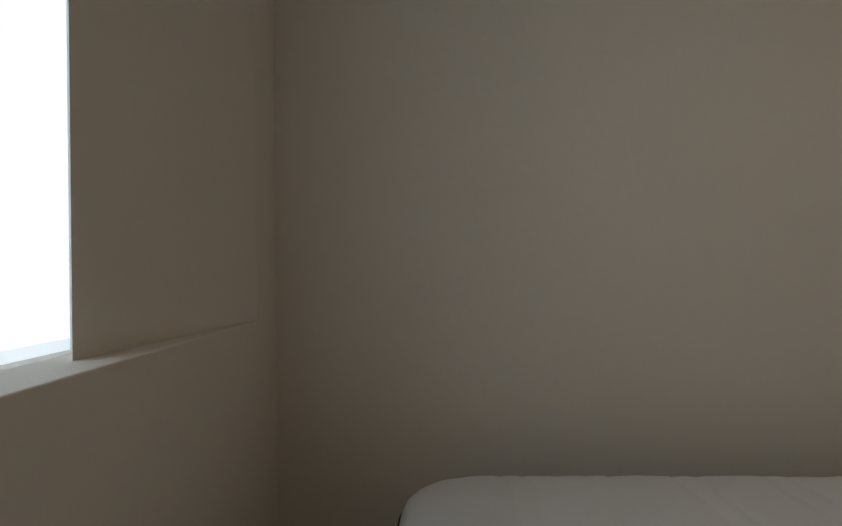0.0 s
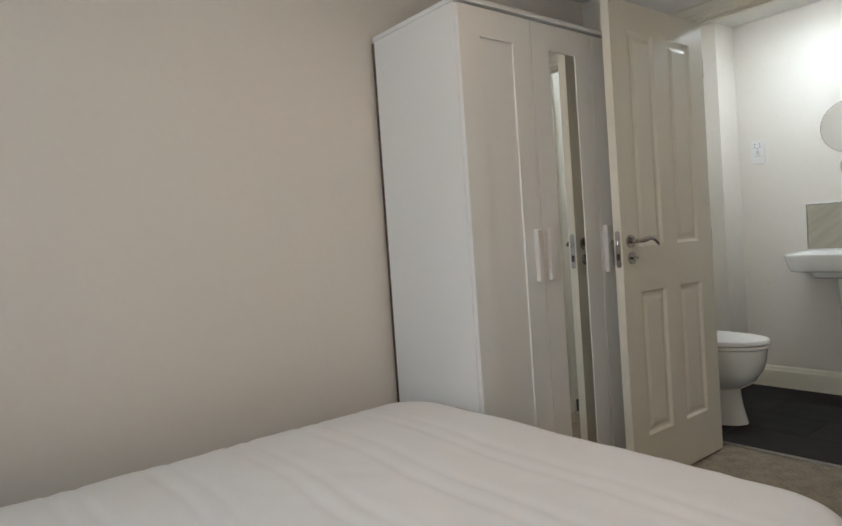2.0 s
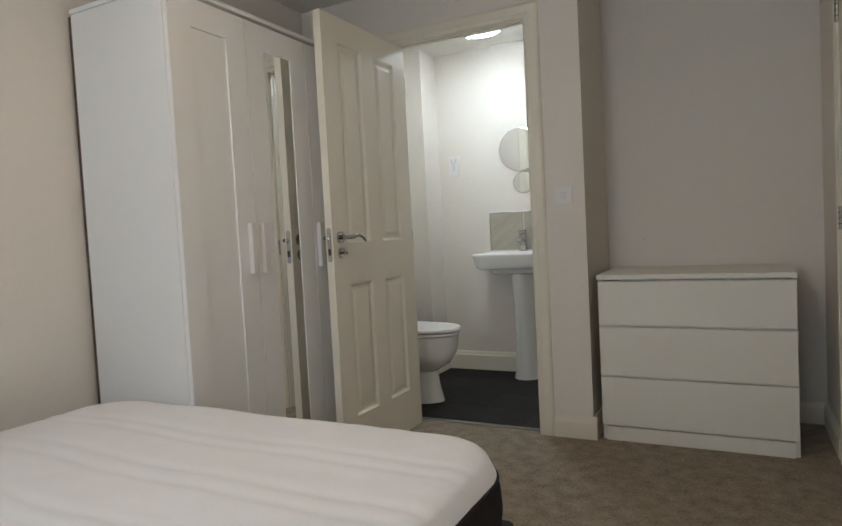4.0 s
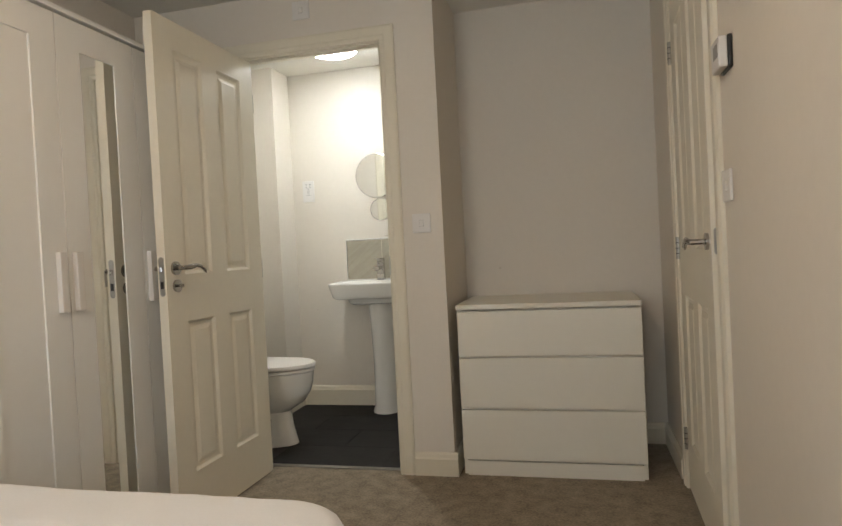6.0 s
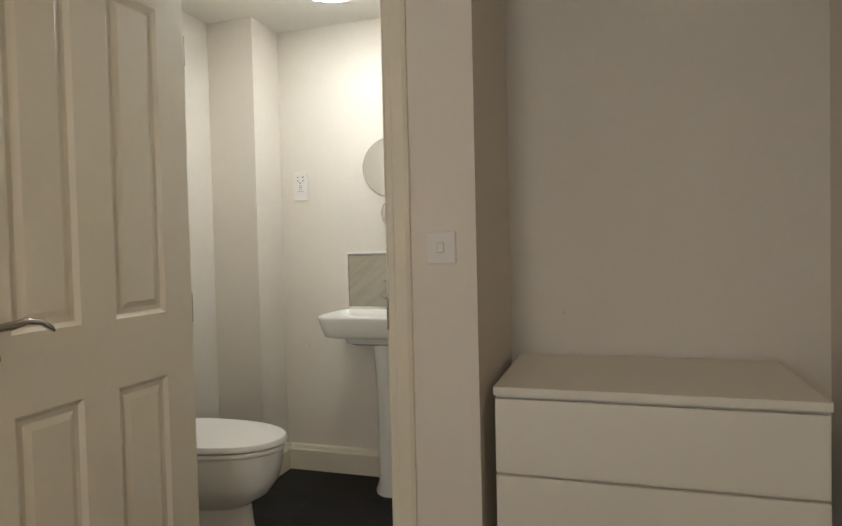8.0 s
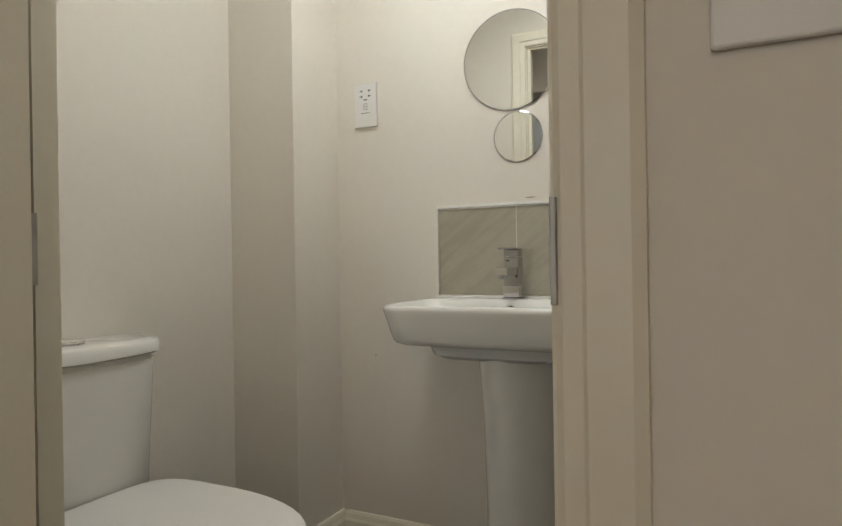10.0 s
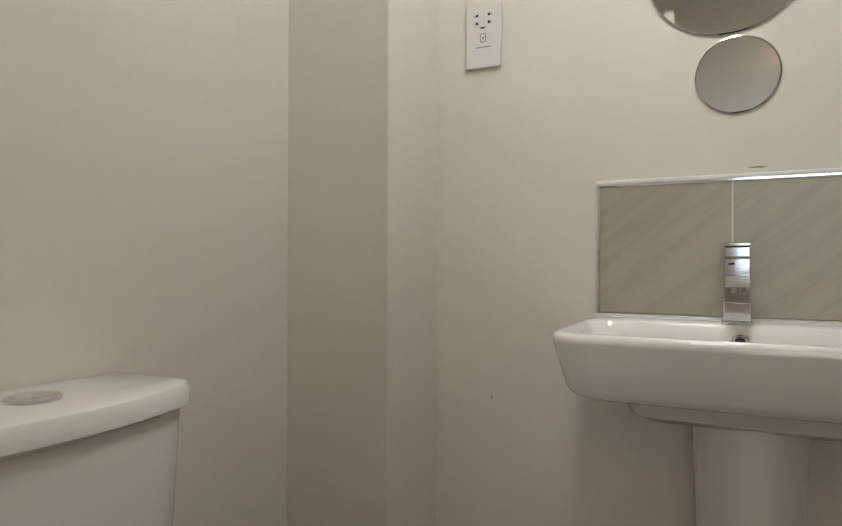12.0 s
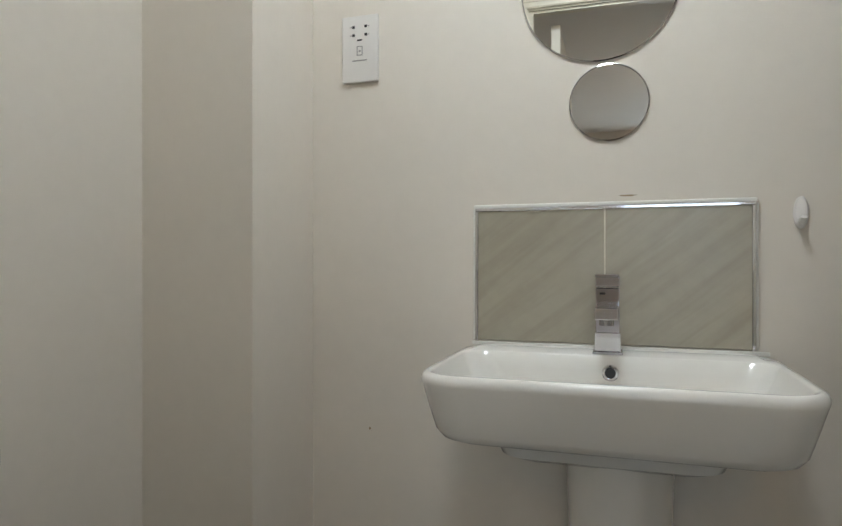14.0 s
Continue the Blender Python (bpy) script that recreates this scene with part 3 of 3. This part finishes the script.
def basin():
    X0, X1, Y0, Y1, RIM = 0.600, 1.160, 0.872, BACK - 0.004, 0.862
    b = thing("washbasin", (CXB, 1.1, 0), "white rectangular washbasin on a full pedestal", "washbasin")

    def rr(ins, z, r, front=0.0, back=0.0, k=7):
        return [(x, y, z) for x, y in rounded_rect(X0 + ins, X1 - ins, Y0 + ins + front, Y1 - back, r, k)]
    rings = [rr(0.125, 0.713, 0.05, -0.005, 0.02), rr(0.114, 0.726, 0.05, -0.025, 0.02), rr(0.106, 0.754, 0.05, -0.03, 0.02), rr(0.05, 0.755, 0.06, 0.0, 0.004), rr(0.036, 0.757, 0.062), rr(0.027, 0.761, 0.064), rr(0.020, 0.772, 0.066), rr(0.012, 0.802, 0.068), rr(0.004, 0.834, 0.07), rr(0.001, 0.846, 0.07), rr(0.001, 0.853, 0.07), rr(0.004, 0.859, 0.068), rr(0.009, RIM, 0.065, 0, 0.002),
             rr(0.016, RIM, 0.045, 0, 0.09), rr(0.020, 0.859, 0.042, 0, 0.094), rr(0.034, 0.835, 0.05, 0, 0.100), rr(0.06, 0.79, 0.06, 0.02, 0.115), rr(0.12, 0.772, 0.06, 0.03, 0.15)]
    bowl = part("bowl", loft(rings), CERAMIC, b, smooth=True)
    cyl = part("overflow", loft([[(CXB - 0.007 + r * math.cos(a), Y1 - 0.094 - d, 0.832 + r * math.sin(a)) for a in [2 * math.pi * i / 24 for i in range(24)]] for r, d in ((0.0145, -0.012), (0.0145, 0.011), (0.012, 0.013), (0.009, 0.012))]), CHROME, bowl, "chrome overflow ring", smooth=True)
    part("overflow_hole", disc((CXB - 0.007, Y1 - 0.1075, 0.832), 0.009, "y", 0.001, 20), BLACK, bowl)
    part("sealant", soft_box((X0 + 0.008, X1 - 0.008, BACK - 0.014, BACK - 0.0125 + 0.004, RIM - 0.002, RIM + 0.006), 0.001, 1), SILICONE, b)

    def col(hw, y0, y1, z):
        pts = []
        for i in range(25):
            a = math.pi * i / 24
            pts.append((CXB + 0.008 - hw * math.cos(a), y1 - (y1 - y0) * math.sin(a) ** 0.75, z))
        return pts
    part("pedestal", loft([col(0.108, 1.01, 1.235, 0.0), col(0.106, 1.012, 1.235, 0.012), col(0.092, 1.02, 1.235, 0.05), col(0.087, 1.02, 1.235, 0.3), col(0.090, 1.0, 1.235, 0.55), col(0.098, 0.975, 1.235, 0.7525)]), CERAMIC, b, smooth=True)
    return b


basin()


def tap():
    t = thing("basin_tap", (CXB - 0.012, 1.2, 0.862), "square chrome single-lever basin tap", "tap")
    x, y, z = CXB - 0.012, 1.195, 0.862
    part("base_plate", soft_box((x - 0.026, x + 0.026, y - 0.026, y + 0.026, z, z + 0.005), 0.001, 1), DIM_TAP_CHROME, t)
    part("body", soft_box((x - 0.021, x + 0.021, y - 0.021, y + 0.021, z + 0.005, z + 0.120), 0.0015, 2), DIM_TAP_CHROME, t)
    # Base block and spout take brighter chrome, their highlights put into the colour
    part("base_block", soft_box((x - 0.0228, x + 0.0228, y - 0.0235, y + 0.0225, z + 0.005, z + 0.040), 0.002, 2), CHROME, t)
    sp = part("spout", soft_box((x - 0.019, x + 0.019, y - 0.112, y - 0.02, z + 0.070, z + 0.090), 0.0015, 2), CHROME, t)
    part("aerator", disc((x, y - 0.096, z + 0.060), 0.012, "z", 0.011, 20), DIM_TAP_CHROME, sp, smooth=True)
    lv = part("lever", soft_box((x - 0.021, x + 0.021, y - 0.021, y + 0.021, z + 0.122, z + 0.141), 0.0015, 2), DIM_TAP_CHROME, t)
    part("lever_blade", soft_box((x - 0.020, x + 0.020, y - 0.075, y + 0.021, z + 0.141, z + 0.146), 0.001, 2), DIM_TAP_CHROME, lv)
    part("indicator", boxes((x - 0.014, x - 0.004, y - 0.0216, y - 0.0205, z + 0.108, z + 0.112)), BLACK, t)
    return t


tap()


# ---- splashback, mirrors, small fittings ----
def splashback():
    s = thing("splashback", (0.87, BACK, 1.0), "two beige stone-look tiles with chrome edge trim", "splashback")
    x0, x1, z0, z1 = 0.614, 1.130, 0.868, 1.138
    xm = 0.869
    for a, b in ((x0 + 0.006, xm - 0.0015), (xm + 0.0015, x1 - 0.006)):
        part("tile", soft_box((a, b, BACK - 0.009, BACK - 0.001, z0 + 0.002, z1 - 0.006), 0.0006, 1), TILE, s)
    part("grout", boxes((xm - 0.0015, xm + 0.0015, BACK - 0.0078, BACK - 0.001, z0 + 0.002, z1 - 0.006)), GROUT, s)
    part("edge_trim", soft_box((x0, x1, BACK - 0.0115, BACK - 0.001, z1 - 0.006, z1), 0.001, 1), CHROME, s, "chrome top trim")
    part("edge_trim", soft_box((x0, x0 + 0.006, BACK - 0.0115, BACK - 0.001, z0, z1 - 0.0062), 0.001, 1), CHROME, s, "chrome side trim")
    part("edge_trim", soft_box((x1 - 0.006, x1, BACK - 0.0115, BACK - 0.001, z0, z1 - 0.0062), 0.001, 1), CHROME, s, "chrome side trim")
    part("sealant", soft_box((x0 - 0.004, x1 + 0.003, BACK - 0.008, BACK - 0.0005, z1 + 0.0002, z1 + 0.008), 0.002, 1), SILICONE, s, "uneven white sealant bead")
    part("sealant", soft_box((x0 - 0.005, x0 - 0.0002, BACK - 0.007, BACK - 0.0005, z0, z1), 0.002, 1), SILICONE, s)
    part("sealant", soft_box((x1 + 0.0002, x1 + 0.005, BACK - 0.007, BACK - 0.0005, z0, z1), 0.002, 1), SILICONE, s)


splashback()


def round_mirror(cx, cz, r, label):
    m = thing("round_mirror", (cx, BACK, cz), label, "mirror", "round wall mirrors")
    ring = lambda rad, y: [(cx + rad * math.cos(2 * math.pi * i / 72), y, cz + rad * math.sin(2 * math.pi * i / 72)) for i in range(72)]
    part("glass", loft([ring(r, BACK - 0.0005), ring(r, BACK - 0.003), ring(r - 0.002, BACK - 0.004)], True, True), MIRROR, m)
    bev = bmesh.new()
    rows = [[bev.verts.new(p) for p in ring(a, y)] for a, y in ((r + 0.0008, BACK - 0.0005), (r + 0.0008, BACK - 0.0036), (r - 0.0012, BACK - 0.0044))]
    for a, b in zip(rows, rows[1:]):
        for i in range(72):
            bev.faces.new((a[i], a[(i + 1) % 72], b[(i + 1) % 72], b[i]))
    part("polished_edge", bev, CHROME, m, "polished bevelled edge", smooth=True)


round_mirror(0.857, 1.568, 0.149, "larger frameless round mirror above the basin")
round_mirror(0.876, 1.338, 0.0745, "small frameless round mirror under the larger one")


def plate(name, label, category, x0, x1, z0, z1, y, rocker, mat=PLASTIC):
    """A wall plate that looks towards -y."""
    p = thing(name, ((x0 + x1) / 2, y, (z0 + z1) / 2), label, category)
    part("face_plate", soft_box((x0, x1, y - 0.009, y - 0.0005, z0, z1), 0.0025, 2), mat, p)
    if rocker:
        cx, cz = (x0 + x1) / 2, (z0 + z1) / 2
        part("rocker", soft_box((cx - 0.009, cx + 0.009, y - 0.0125, y - 0.008, cz - 0.0135, cz + 0.0135), 0.0015, 1), mat, p)
        part("rocker_gap", boxes((cx - 0.0103, cx + 0.0103, y - 0.0094, y - 0.008, cz - 0.0148, cz + 0.0148)), ROCKER_GAP, p)
    return p


plate("light_switch", "white square single-rocker wall switch beside the doorway", "switch", 1.421, 1.507, 1.121, 1.209, 0.0, True)
plate("isolator_switch", "grey-white isolator switch above the bathroom door", "switch", 0.882, 0.968, 2.171, 2.257, 0.0, True)


def shaver_socket():
    x0, x1, z0, z1 = 0.313, 0.398, 1.422, 1.568
    p = plate("shaver_socket", "white dual-voltage shaver socket on the bathroom wall", "socket", x0, x1, z0, z1, BACK, False)
    cx, f = (x0 + x1) / 2, BACK - 0.0092
    for dx in (-0.0145, 0.0145):
        for dz in (0.030, 0.048):
            part("pin_hole", boxes((cx + dx - 0.003, cx + dx + 0.003, f - 0.0004, f + 0.001, z0 + 0.073 + dz - 0.003, z0 + 0.073 + dz + 0.003)), BLACK, p)
            part("hole_mark", boxes((cx + dx * 1.42 - 0.002, cx + dx * 1.42 + 0.002, f - 0.0003, f + 0.001, z0 + 0.073 + dz - 0.001, z0 + 0.073 + dz + 0.001)), GREY_PLASTIC, p)
    part("label_bar", boxes((cx - 0.006, cx + 0.006, f - 0.0004, f + 0.001, z0 + 0.090, z0 + 0.0935)), BLACK, p)
    ico = [(cx - 0.007, cx - 0.005, z0 + 0.058, z0 + 0.079), (cx + 0.005, cx + 0.007, z0 + 0.058, z0 + 0.079), (cx - 0.005, cx + 0.005, z0 + 0.077, z0 + 0.079), (cx - 0.005, cx + 0.005, z0 + 0.058, z0 + 0.060), (cx - 0.002, cx + 0.003, z0 + 0.066, z0 + 0.070)]
    part("shaver_sign", boxes(*[(a, b, f - 0.0003, f + 0.001, c, d) for a, b, c, d in ico]), GREY_PLASTIC, p)
    part("label_bar", boxes((cx - 0.017, cx + 0.017, f - 0.0003, f + 0.001, z0 + 0.046, z0 + 0.0485)), GREY_PLASTIC, p)


shaver_socket()

hook = thing("wall_hook", (1.202, BACK, 1.117), "small white adhesive plastic wall hook", "hook")
part("hook_base", loft([[(1.202 + rx * math.cos(a), BACK - y, 1.117 + rz * math.sin(a)) for a in [2 * math.pi * i / 24 for i in range(24)]] for rx, rz, y in ((0.012, 0.029, 0.0005), (0.012, 0.029, 0.005), (0.009, 0.025, 0.008))]), PLASTIC, hook, smooth=True)
part("hook_peg", tube([(1.202, BACK - 0.006, 1.103), (1.202, BACK - 0.018, 1.100), (1.202, BACK - 0.023, 1.108)], [0.006, 0.006, 0.005], 10), PLASTIC, hook, smooth=True)


def east_plate(name, label, category, y0, y1, z0, z1, depth, mat):
    p = thing(name, (WX, (y0 + y1) / 2, (z0 + z1) / 2), label, category)
    part("face_plate", soft_box((WX - depth, WX - 0.0005, y0, y1, z0, z1), 0.0025, 2), mat, p)
    return p


sw = east_plate("light_switch", "white wall switch beside the bedroom door", "switch", -0.945, -0.858, 1.128, 1.216, 0.009, PLASTIC)
part("rocker", soft_box((WX - 0.0125, WX - 0.008, -0.912, -0.892, 1.158, 1.186), 0.0015, 1), PLASTIC, sw)
th = thing("thermostat", (WX, -0.94, 1.51), "white wall thermostat on a black back plate", "thermostat")
part("back_plate", soft_box((WX - 0.012, WX - 0.0005, -1.0, -0.905, 1.472, 1.558), 0.003, 2), BLACK, th, "black back plate")
hs = part("housing", soft_box((WX - 0.034, WX - 0.0122, -0.998, -0.907, 1.474, 1.556), 0.004, 2), PLASTIC, th)
part("display", boxes((WX - 0.0346, WX - 0.0338, -0.985, -0.935, 1.505, 1.54)), GREY_PLASTIC, hs, "grey display")


def ceiling_lamp(c, glow):
    l = thing("ceiling_light", (*c, TOP), "round flush opal ceiling light, switched on", "ceiling light")
    ring = lambda r, z: [(c[0] + r * math.cos(2 * math.pi * i / 48), c[1] + r * math.sin(2 * math.pi * i / 48), z) for i in range(48)]
    part("base_ring", loft([ring(0.15, TOP - 0.001), ring(0.15, TOP - 0.040), ring(0.142, TOP - 0.044)]), PLASTIC, l, smooth=True)
    part("diffuser", loft([ring(0.141, TOP - 0.0442), ring(0.139, TOP - 0.056), ring(0.13, TOP - 0.064), ring(0.10, TOP - 0.070), ring(0.06, TOP - 0.073), ring(0.02, TOP - 0.074)]), glow, l, "glowing opal diffuser", smooth=True)


ceiling_lamp((0.80, 0.722), DIFFUSER)
ceiling_lamp((1.35, -1.95), WARM_DIFFUSER)


def blot(cx, cz, rx, rz, y, mat, name, label):
    """A small mark of its own uneven shape on a wall."""
    rng = random.Random(int(cx * 1000))
    ring = []
    for i in range(18):
        a = 2 * math.pi * i / 18
        k = 0.7 + 0.5 * rng.random()
        ring.append((cx + rx * k * math.cos(a), y - 0.0006, cz + rz * k * math.sin(a)))
    back = [(x, y + 0.001, z) for x, _, z in ring]
    tagged(part(name, loft([back, ring]), mat), label, "mark")


blot(0.376, 0.665, 0.0018, 0.004, BACK, STAIN, "paint_mark", "tiny brown mark on the bathroom wall paint")
blot(0.912, 1.157, 0.016, 0.0016, BACK, STAIN, "sealant_chip", "brown chip in the sealant above the splashback")
blot(1.748, 0.925, 0.007, 0.007, ALC, SCUFF, "paint_mark", "faint grey scuff on the alcove wall")

# ---- floor of the bathroom: vinyl tiles on a screed ----
bath_floor = structure("floor_bath", boxes((-0.12, NIB - 0.05, 0.05, BACK + 0.05, -0.1, -0.004), (NIB - 0.05, WX + 0.05, ALC + 0.1, BACK + 0.05, -0.1, -0.004)), VINYL, "dark slate-effect vinyl tile bathroom floor", "floor")
structure("threshold", soft_box((DL, DR, 0.030, 0.062, -0.002, 0.005), 0.002, 1), SATIN, "thin metal threshold strip in the doorway", "threshold")
y, row = 0.062, 0
while y < BACK - 0.01:
    y1 = min(y + 0.305, BACK)
    x = BL - 0.02 - (row % 2) * 0.305
    end = BR if y < ALC + 0.1 else WX
    while x < end:
        a, b = max(x, BL - 0.01), min(x + 0.61, end)
        lo, hi = (a, b) if y > WT else (max(a, DL), min(b, DR))
        if hi - lo > 0.02:
            part("tile", soft_box((lo + 0.0008, hi - 0.0008, y + 0.0008, y1 - 0.0008, -0.004, 0.0), 0.0008, 1), PLANK, bath_floor)
        x += 0.61
    y, row = y1, row + 1
